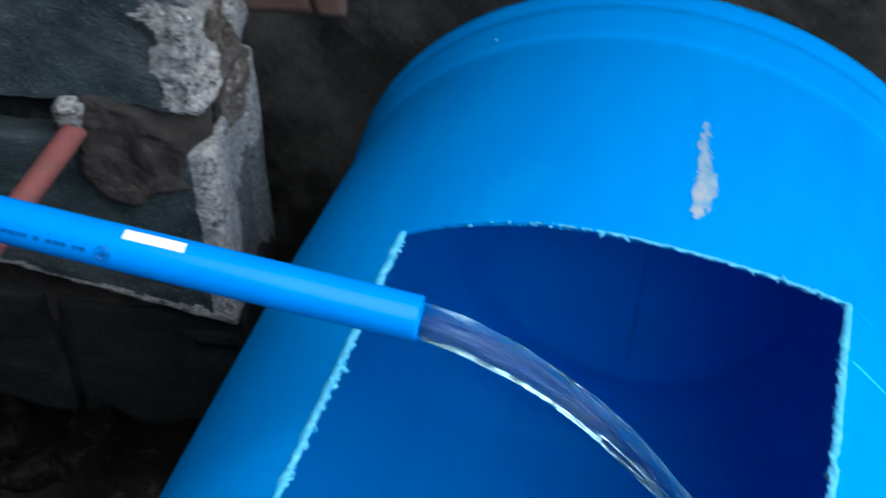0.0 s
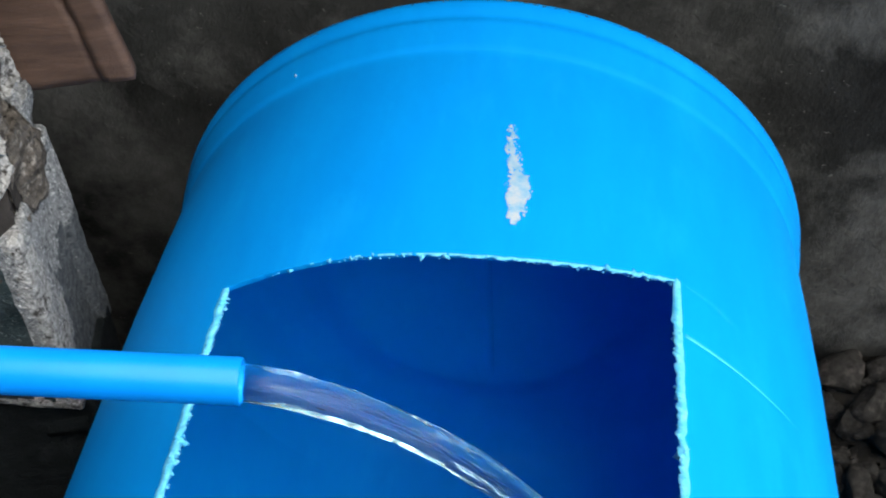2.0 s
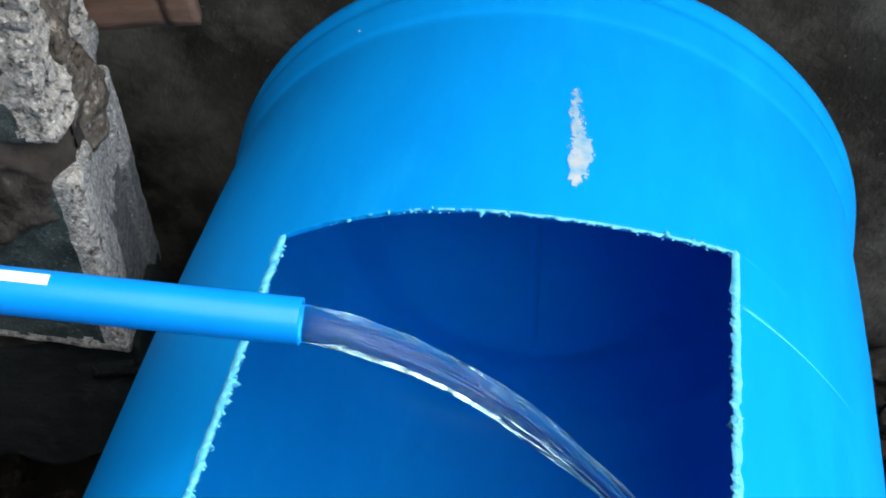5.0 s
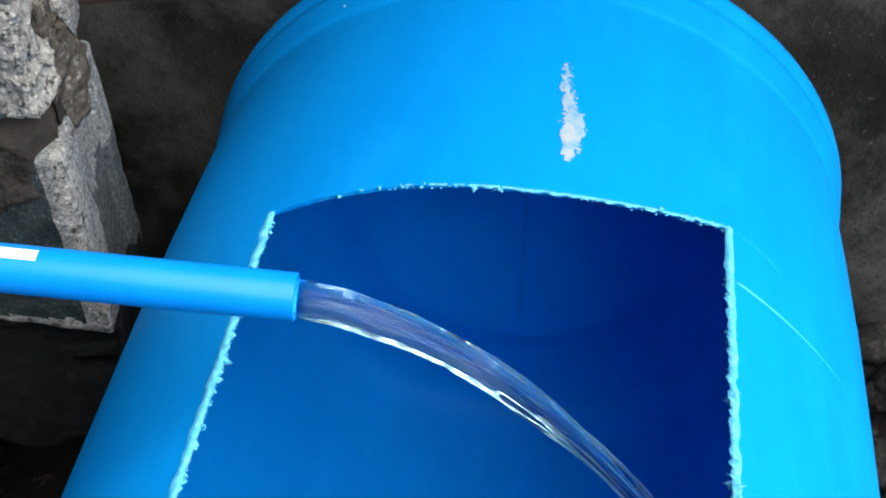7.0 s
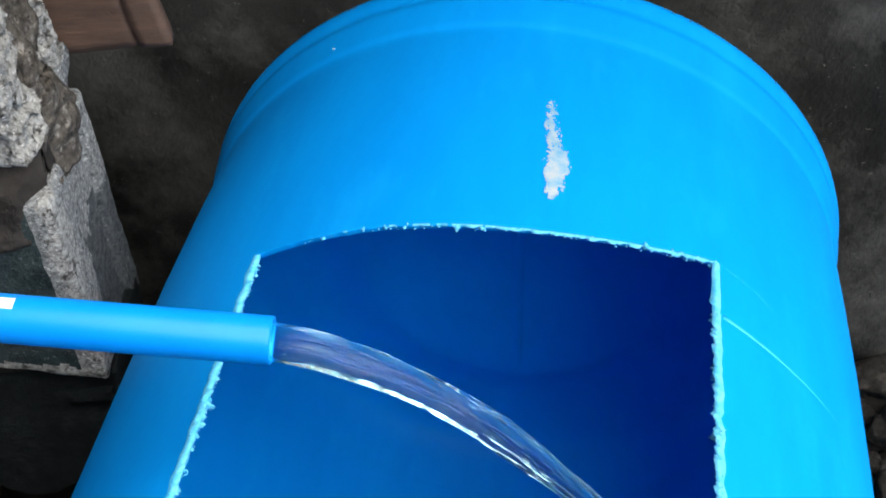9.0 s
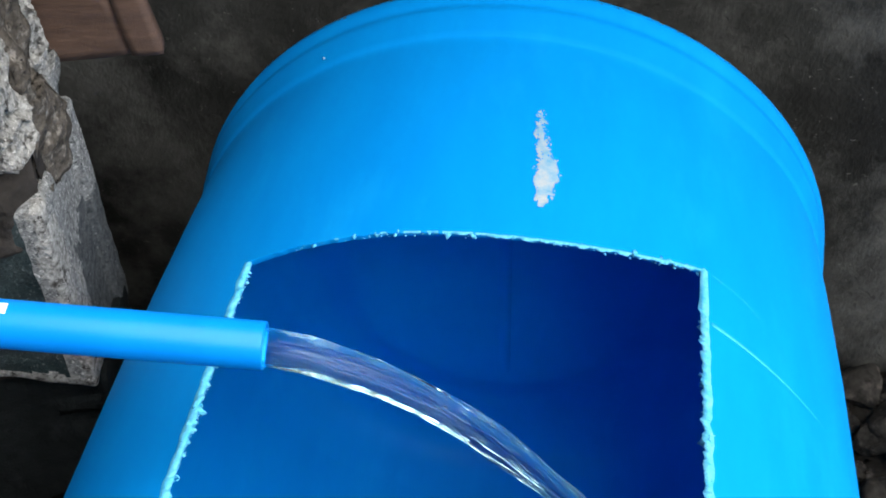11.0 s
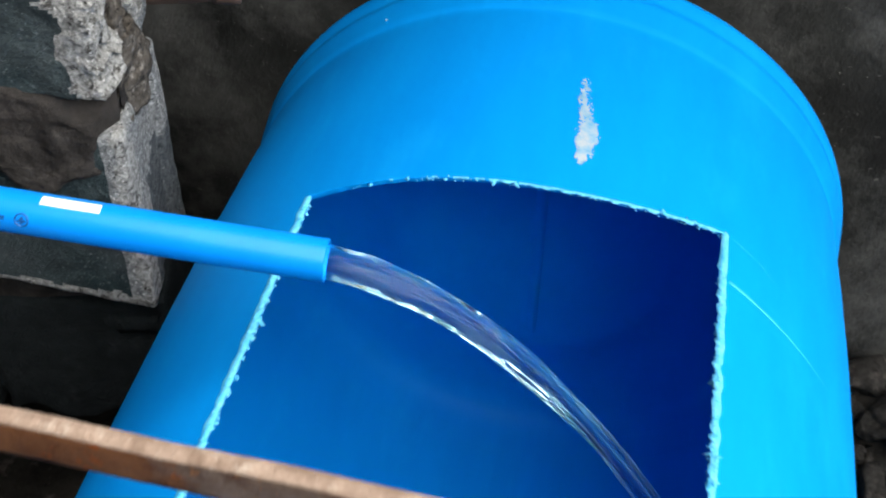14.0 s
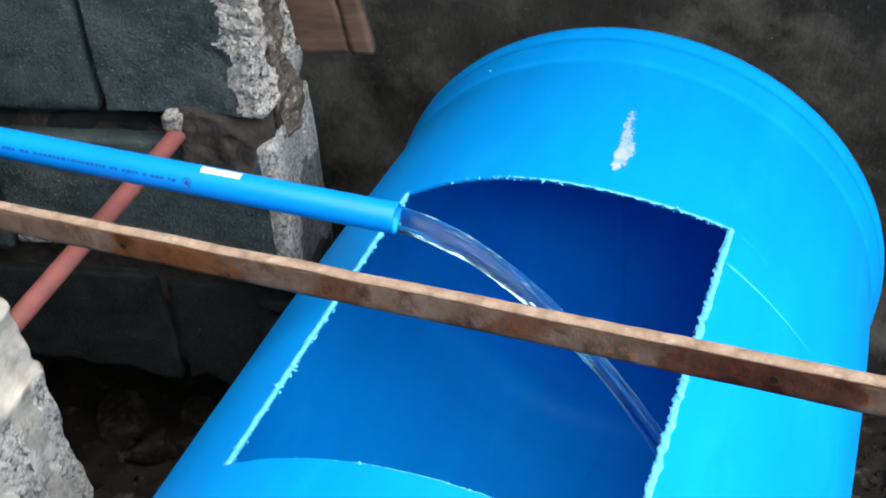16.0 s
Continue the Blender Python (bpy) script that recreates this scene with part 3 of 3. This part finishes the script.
    bmesh.ops.translate(fleck, verts=fleck.verts, vec=drum_point(radians(-30.4), 0.2467, 0.2855))
    part("fleck", fleck, DEPOSIT, drum, "small pale fleck of dirt")
    # worn plastic and grit along the far lip
    rng = random.Random(23)
    wear = bmesh.new()
    for _ in range(60):
        a = radians(rng.gauss(-5, 36))
        y, long = rng.uniform(0.2885, 0.2935), rng.uniform(0.0005, 0.003) * rng.random() + 0.0006
        p, along = drum_point(a, y, profile(y) + 0.0001), Vector((math.cos(a), 0, -math.sin(a)))
        up = Vector((math.sin(a), 0, math.cos(a)))
        v = [wear.verts.new(p + along * long * c + Vector((0, 1, 0)) * rng.uniform(0.0003, 0.0009) * d + up * 0.0004 * e) for c, d, e in ((-1, 0, 0), (0, -1, 0), (1, 0, 0), (0, 1, 0), (0, 0, 1))]
        for i in range(4):
            wear.faces.new((v[i], v[(i + 1) % 4], v[4]))
    tagged(part("scuff", wear, MORTAR_CRUST, drum, "grey worn flecks along the lip"), kind="stuff")
    return drum


def burrs(parent, outer, inner, amount, inward, name):
    """Shreds of plastic that the saw left along an edge, with a few curls."""
    rng = random.Random(name)
    bm = bmesh.new()

    def place(t, k):
        x = t * (len(outer) - 1)
        i = min(int(x), len(outer) - 2)
        a, b = outer[i].lerp(outer[i + 1], x - i), inner[i].lerp(inner[i + 1], x - i)
        return a.lerp(b, k)

    length = sum((b - a).length for a, b in zip(outer, outer[1:]))
    into = Vector((inward, 0, -0.2)) if inward else Vector((0, -1 if name == "far" else 1, -0.2))
    count = int(length / 0.0005 * amount)
    for _ in range(count):
        t = rng.random() if name != "far" else 1 - 0.9 * rng.random() ** 1.6
        thick = 0.3 + 1.1 * max(0.0, noise.noise(Vector((t * 9, len(name), 0))) * 0.6 + noise.noise(Vector((t * 34, len(name), 4))) + 0.25)
        off = rng.uniform(-0.0008, 0.0026) if inward else rng.uniform(-0.0004, 0.002)
        if off < 0:
            p = place(t, 0.0) + (Vector((-0.86 * inward, 0, -0.51)) if inward else -into) * -off + Vector((0, 0, 0.0003))
        else:
            p = place(t, rng.uniform(0.05, 1.0)) + into * off * thick
        s = rng.uniform(0.0006, 0.0021) * thick
        long = rng.uniform(1.2, 2.4) if rng.random() < 0.15 else 1.0
        axes = (into * s * long * 1.2, Vector((0, s * rng.uniform(0.6, 1.4), 0)) if inward else Vector((s * rng.uniform(0.6, 1.4), 0, 0)), Vector((0, 0, s * rng.uniform(0.5, 1.0))))
        v = [bm.verts.new(p + sign * axis + Vector((rng.gauss(0, s), rng.gauss(0, s), rng.gauss(0, s))) * 0.2) for axis in axes for sign in (1, -1)]
        for x in (0, 1):
            for y in (2, 3):
                for z in (4, 5):
                    bm.faces.new((v[x], v[y], v[z]))
    for _ in range(int(length * 12 * amount)):
        p = place(rng.random(), 0.9)
        r, turn, lean = rng.uniform(0.0008, 0.0022), rng.uniform(2.0, 5.5), rng.uniform(-1, 1)
        line = []
        for i in range(9):
            a = turn * i / 8
            line.append(p + into * (r * math.sin(a) + 0.0012) + Vector((0, r * (1 - math.cos(a)), -0.001 * i * lean / 4)))
        curl = tube(line, 0.0004, 5)
        me = bpy.data.meshes.new("curl")
        curl.to_mesh(me)
        curl.free()
        bm.from_mesh(me)
        bpy.data.meshes.remove(me)
    bmesh.ops.recalc_face_normals(bm, faces=bm.faces)
    tagged(part("burr_fringe", bm, CUT_BLUE, parent, "ragged pale plastic shreds", True), kind="stuff")


build_drum()


# ---- water pipe and its jet ----
END = Vector((-0.0885, -0.1358, 0.6285))
ALONG = (Vector((-0.262, -0.1475, 0.6445)) - END).normalized()
UP = Vector((0, 0, 1)) - ALONG * ALONG.z
UP.normalize()
BACK = ALONG.cross(UP).normalized()
if BACK.y > 0:
    BACK = -BACK


def round_pipe(s, angle, r):
    """A place on the pipe: metres from its mouth, degrees up from the side that faces the yard."""
    a = radians(angle)
    return END + ALONG * s + (BACK * math.cos(a) + UP * math.sin(a)) * r


def build_pipe():
    pipe = thing("water_pipe", "bright blue PVC pipe with a white sticker, running water", "pipe", at=(0, 0, 0))
    bm = bmesh.new()
    rows = [(1.55, 0.013), (0.6, 0.013), (0.2, 0.013), (0.001, 0.013), (0.0, 0.0126), (0.0, 0.0112), (0.0008, 0.0108), (0.12, 0.0108), (0.13, 0.0)]
    rings = [[bm.verts.new(round_pipe(s, 360 * k / 40, r)) for k in range(40)] for s, r in rows]
    for a, b in zip(rings, rings[1:]):
        for k in range(40):
            bm.faces.new((a[k], a[(k + 1) % 40], b[(k + 1) % 40], b[k]))
    bmesh.ops.recalc_face_normals(bm, faces=bm.faces)
    part("tube", bm, PIPE_BLUE, pipe, "", True)

    def patch(name, s0, s1, a0, a1, r, material, label, parent, n_s=8, n_a=8):
        pb = bmesh.new()
        g = [[pb.verts.new(round_pipe(s0 + (s1 - s0) * i / n_s, a0 + (a1 - a0) * j / n_a, r)) for j in range(n_a + 1)] for i in range(n_s + 1)]
        for p, q in zip(g, g[1:]):
            for j in range(n_a):
                pb.faces.new((p[j], p[j + 1], q[j + 1], q[j]))
        return part(name, pb, material, parent, label, True)

    sticker = patch("sticker", 0.132, 0.167, 72, 103, 0.0132, STICKER_WHITE, "small white paper sticker", pipe)
    patch("print_bar", 0.150, 0.1525, 78, 85, 0.01335, PRINT_FAINT, "", sticker, 2, 2)
    ring = [round_pipe(0.1755 + 0.0038 * math.cos(a), 24 + 17 * math.sin(a), 0.0131) for a in [2 * math.pi * i / 20 for i in range(21)]]
    mark = part("print_mark", tube(ring, 0.00045, 6), PRINT_INK, pipe, "dark printed round mark")
    patch("print_bar", 0.173, 0.178, 20, 25, 0.0132, PRINT_INK, "", mark, 2, 2)
    patch("print_bar", 0.1745, 0.1765, 14, 33, 0.0132, PRINT_INK, "", mark, 2, 4)
    rng = random.Random(5)
    s = 0.1855
    while s < 0.36:
        w = rng.choice((0.0022, 0.003, 0.0036, 0.0045))
        patch("print_bar", s, s + w, 18, 29, 0.0131, PRINT_INK, "", pipe, 1, 3)
        s += w + rng.choice((0.0009, 0.0009, 0.0012, 0.004))
    return pipe


build_pipe()


def build_jet():
    bm = bmesh.new()
    uv = bm.loops.layers.uv.new("UVMap")
    n, sides = 110, 36
    rings = []
    for i in range(n + 1):
        d = -0.012 + 0.25 * i / n
        e = max(d, 0.0)
        centre = Vector((END.x + d, END.y - 0.0012 - 0.004 * d, END.z + 0.0005 - 0.085 * e - 3.75 * e * e if d > 0 else END.z))
        slope = 0.085 + 7.5 * e if d > 0 else 0.0
        ahead = Vector((1, 0, -slope)).normalized()
        side = Vector((-ahead.z, 0, ahead.x))
        k = min(1.0, e / 0.24)
        thin = 1.0 if d < 0.14 else max(0.03, 1 - (d - 0.14) / 0.1) ** 0.8
        tall = 0.0103 * (1 - 0.42 * k) * thin
        wide = 0.0103 * (1 - 0.25 * k) * thin
        ring = []
        for j in range(sides):
            a = 2 * math.pi * j / sides
            ripple = 0.0
            if d > 0.002:
                grow = min(1.0, d / 0.03)
                ripple = grow * (noise.noise(Vector((d * 16, math.cos(a) * 2.6, math.sin(a) * 2.6))) * 0.26 + noise.noise(Vector((d * 45, math.cos(a) * 4.5, math.sin(a) * 4.5 + 7))) * 0.13)
            ring.append(bm.verts.new(centre + side * tall * math.cos(a) * (1 + ripple) + Vector((0, 1, 0)) * wide * math.sin(a) * (1 + ripple)))
        rings.append(ring)
    for i in range(n):
        for j in range(sides):
            m = (j + 1) % sides
            f = bm.faces.new((rings[i][j], rings[i][m], rings[i + 1][m], rings[i + 1][j]))
            for loop, (p, q) in zip(f.loops, ((i, j), (i, j + 1), (i + 1, j + 1), (i + 1, j))):
                loop[uv].uv = (p / n, abs(q / sides * 2 - 1))
    bm.faces.new(rings[0])
    bm.faces.new(rings[-1][::-1])
    bmesh.ops.recalc_face_normals(bm, faces=bm.faces)
    jet = thing("water_jet", "clear water jet arching from the pipe into the drum", "water")
    part("stream", bm, WATER, jet, "", True).visible_shadow = False
    rng = random.Random(17)
    for _ in range(6):
        start, stop = rng.uniform(0.12, 0.2), rng.uniform(0.24, 0.33)
        up, across, spread_out = rng.uniform(-0.0045, 0.0045), rng.uniform(-0.006, 0.006), rng.uniform(1.0, 2.0)
        line, radii = [], []
        for i in range(25):
            t = i / 24
            d = start + (stop - start) * t
            grow = 1 + (spread_out - 1) * t
            line.append(Vector((END.x + d + up * grow, END.y - 0.0012 + across * grow, END.z + 0.0005 - 0.085 * d - 3.75 * d * d + up * 0.4 * grow)))
            radii.append(0.0002 + rng.uniform(0.6, 1.2) * 0.001 * math.sin(math.pi * t) ** 0.7)
        part("strand", tube(line, radii, 8), SPRAY, jet, "", True).visible_shadow = False
    return jet


build_jet()


# ---- rusty flat bar laid across, and the red rod in the joint ----
def build_bar():
    bar = thing("steel_bar", "rusty flat steel bar with drilled holes, laid across", "bar")
    bar.matrix_world = pose(0, -0.4085, 0.8, 0, -3.3, -5.1)
    y0, y1, z0, z1 = -0.0033, 0.0033, -0.0095, 0.0095
    part("web", rough_box(-0.72, 0.75, y0, y1, z0, z1 - 0.0012, 0.0024, 0.0003, 81.0, None, None, 0.0008), RUST, bar, "", True)
    part("top_edge", rough_box(-0.7195, 0.7495, y0 - 0.0003, y1 + 0.0003, z1 - 0.0022, z1, 0.003, 0.0004, 82.0, None, None, 0.0006), RUST_EDGE, bar, "paler top edge", True)
    # the web is not pierced: dark discs paint the shade inside each hole
    for x in (-0.135, 0.23):
        hb = bmesh.new()
        inner = [(x + 0.002 * math.cos(a), 0.0019 * math.sin(a)) for a in [2 * math.pi * i / 16 for i in range(16)]]
        front = [hb.verts.new((px, y0 - 0.0008, pz)) for px, pz in inner]
        deep = [hb.verts.new((px, y0 + 0.003, pz)) for px, pz in inner]
        for i in range(16):
            k = (i + 1) % 16
            hb.faces.new((front[i], front[k], deep[k], deep[i]))
        hb.faces.new(front)
        part("hole", hb, HOLE, bar, "drilled hole drawn as a dark disc")
    return bar


HOLE = textured("hole_shade", (0.012, 0.008, 0.007), (0.03, 0.02, 0.016), 200, 0.9, bump=0.2)
build_bar()
rod = tube([(-0.392 + 0.008 * t, 0.06 - 0.36 * t, 0.566 - 0.006 * t) for t in [i / 20 for i in range(21)]], 0.009, 14)
tagged(part("steel_rod", rod, RED_STEEL, None, "", True), "red primed steel rod set into the mortar joint", "rod")


# ---- brown board on the back of the block wall ----
def build_board():
    board = thing("board", "brown board with a folded end, fixed behind the wall", "board")
    board.matrix_world = WALL_TURN

    def lean(p):
        return p + Vector((-0.16 * (p.z - 0.577) if p.x > -0.1 else 0, 0, 0.04 * (p.x - 0.08)))

    part("panel", rough_box(-0.5, 0.0565, 0.1385, 0.15, 0.582, 0.80, 0.008, 0.0016, 91.0, lean, None, 0.0008), BROWN_BOARD, board, "", True)
    part("end_strip", rough_box(0.0568, 0.081, 0.136, 0.151, 0.5825, 0.80, 0.006, 0.0012, 92.0, lean, None, 0.0008), BROWN_BOARD, board, "paler folded end strip", True)
    return board


build_board()


# ---- rubble ----
def build_stone(seed, size):
    bm = bmesh.new()
    bmesh.ops.create_icosphere(bm, subdivisions=4, radius=1.0)
    rng = random.Random(seed)
    flat = [(Vector((rng.gauss(0, 1), rng.gauss(0, 1), rng.gauss(0, 1))).normalized(), rng.uniform(0.52, 0.85)) for _ in range(9)]
    for v in bm.verts:
        p = v.co.copy()
        for n, d in flat:
            over = p.dot(n) - d
            if over > 0:
                p -= n * over
        p += wobble(p, 0.6, seed) * 0.11 + wobble(p, 0.2, seed + 1) * 0.05 + wobble(p, 0.08, seed + 2) * 0.02
        v.co = Vector((p.x * size, p.y * size * 0.8, p.z * size * 0.72))
    return bm


def scatter():
    kinds = []
    for k in range(6):
        ob = part("stone", build_stone(k + 1.0, 1.0), STONE, None, "", True)
        kinds.append(ob)
    rng = random.Random(12)
    spots = [(0.45, 0.395, 0.034), (0.398, 0.385, 0.036), (0.425, 0.34, 0.03), (0.475, 0.345, 0.036), (0.402, 0.32, 0.022), (0.458, 0.285, 0.044), (0.40, 0.24, 0.033), (0.43, 0.245, 0.024), (0.50, 0.23, 0.034), (0.465, 0.198, 0.026), (0.385, 0.285, 0.018), (0.52, 0.30, 0.03), (0.55, 0.36, 0.03), (0.38, 0.345, 0.016), (0.42, 0.18, 0.03), (0.5, 0.12, 0.03), (0.42, 0.08, 0.026), (0.46, 0.0, 0.03), (0.4, -0.06, 0.022), (0.53, 0.05, 0.028), (0.44, -0.15, 0.03),
             (-0.45, 0.33, 0.022), (-0.41, 0.37, 0.016), (-0.5, 0.38, 0.025), (-0.43, 0.28, 0.014), (-0.38, 0.34, 0.012), (-0.47, 0.24, 0.018), (-0.52, 0.01, 0.03), (-0.46, 0.05, 0.022), (-0.58, 0.06, 0.04), (-0.43, -0.03, 0.018), (-0.6, -0.05, 0.03), (-0.5, -0.1, 0.024), (-0.42, -0.12, 0.02), (-0.66, 0.1, 0.05), (-0.56, 0.14, 0.035)]
    spots += [(rng.uniform(0.36, 0.75), rng.uniform(-0.3, 0.4), rng.uniform(0.008, 0.02)) for _ in range(30)]
    spots += [(rng.uniform(0.35, 0.6), rng.uniform(0.08, 0.415), rng.uniform(0.008, 0.021)) for _ in range(70)]
    for n, (x, y, s) in enumerate(spots):
        m = pose(x, y, ground_height(x, y) + s * 0.3, rng.uniform(-25, 25), rng.uniform(-25, 25), rng.uniform(0, 360))
        base = kinds[n % 6]
        ob = base if n < 6 else copy_thing(base, m)
        ob.scale = (s, s, s)
        if n < 6:
            ob.matrix_basis = m @ Matrix.Diagonal((s, s, s, 1))
        tagged(ob, "brown-grey broken stone lying on damp soil", "stone", "rubble stones")
    # grit between the stones
    bm = bmesh.new()
    for _ in range(2600):
        left = rng.random() < 0.15
        x, y = (rng.uniform(-0.75, -0.3), rng.uniform(-0.25, 0.42)) if left else (rng.uniform(0.29, 0.8), rng.uniform(-0.35, 0.42))
        s = rng.uniform(0.001, 0.0035)
        c = Vector((x, y, ground_height(x, y) + s * 0.3))
        v = [bm.verts.new(c + Vector((rng.gauss(0, s), rng.gauss(0, s), abs(rng.gauss(0, s * 0.8))))) for _ in range(5)]
        for tri in ((0, 1, 2), (0, 2, 3), (0, 3, 4), (0, 4, 1), (1, 3, 2), (1, 4, 3)):
            bm.faces.new([v[q] for q in tri])
    bmesh.ops.recalc_face_normals(bm, faces=bm.faces)
    tagged(part("grit", bm, SOIL, None, "", True), "loose brown-grey grit on the soil", "grit", kind="stuff")


scatter()


def build_bottle():
    """A dirty bottle half buried by the wall, with its green cap upward."""
    bottle = thing("plastic_bottle", "dirt-caked plastic bottle with a green cap, half buried", "bottle")
    bottle.matrix_world = look((0.503, 0.425, 0.052), (0.585, 0.567, -0.023))

    def turned(outline, sides=32):
        bm = bmesh.new()
        rings = [[bm.verts.new((r * math.cos(2 * math.pi * k / sides), r * math.sin(2 * math.pi * k / sides), z)) for k in range(sides)] for r, z in outline]
        for a, b in zip(rings, rings[1:]):
            for k in range(sides):
                bm.faces.new((a[k], a[(k + 1) % sides], b[(k + 1) % sides], b[k]))
        bm.faces.new(rings[0])
        bm.faces.new(rings[-1][::-1])
        bmesh.ops.recalc_face_normals(bm, faces=bm.faces)
        return bm

    part("body", turned([(0.03, -0.12), (0.031, -0.03), (0.0308, -0.012), (0.029, -0.003), (0.025, 0.004), (0.018, 0.01), (0.0125, 0.015), (0.0115, 0.02), (0.011, 0.026)]), DIRTY_PLASTIC, bottle, "dull dirt-caked bottle", True)
    part("cap", turned([(0.0128, 0.0195), (0.0138, 0.02), (0.0138, 0.029), (0.013, 0.0305), (0.004, 0.031)]), GREEN_CAP, bottle, "small green screw cap", True)
    return bottle


build_bottle()
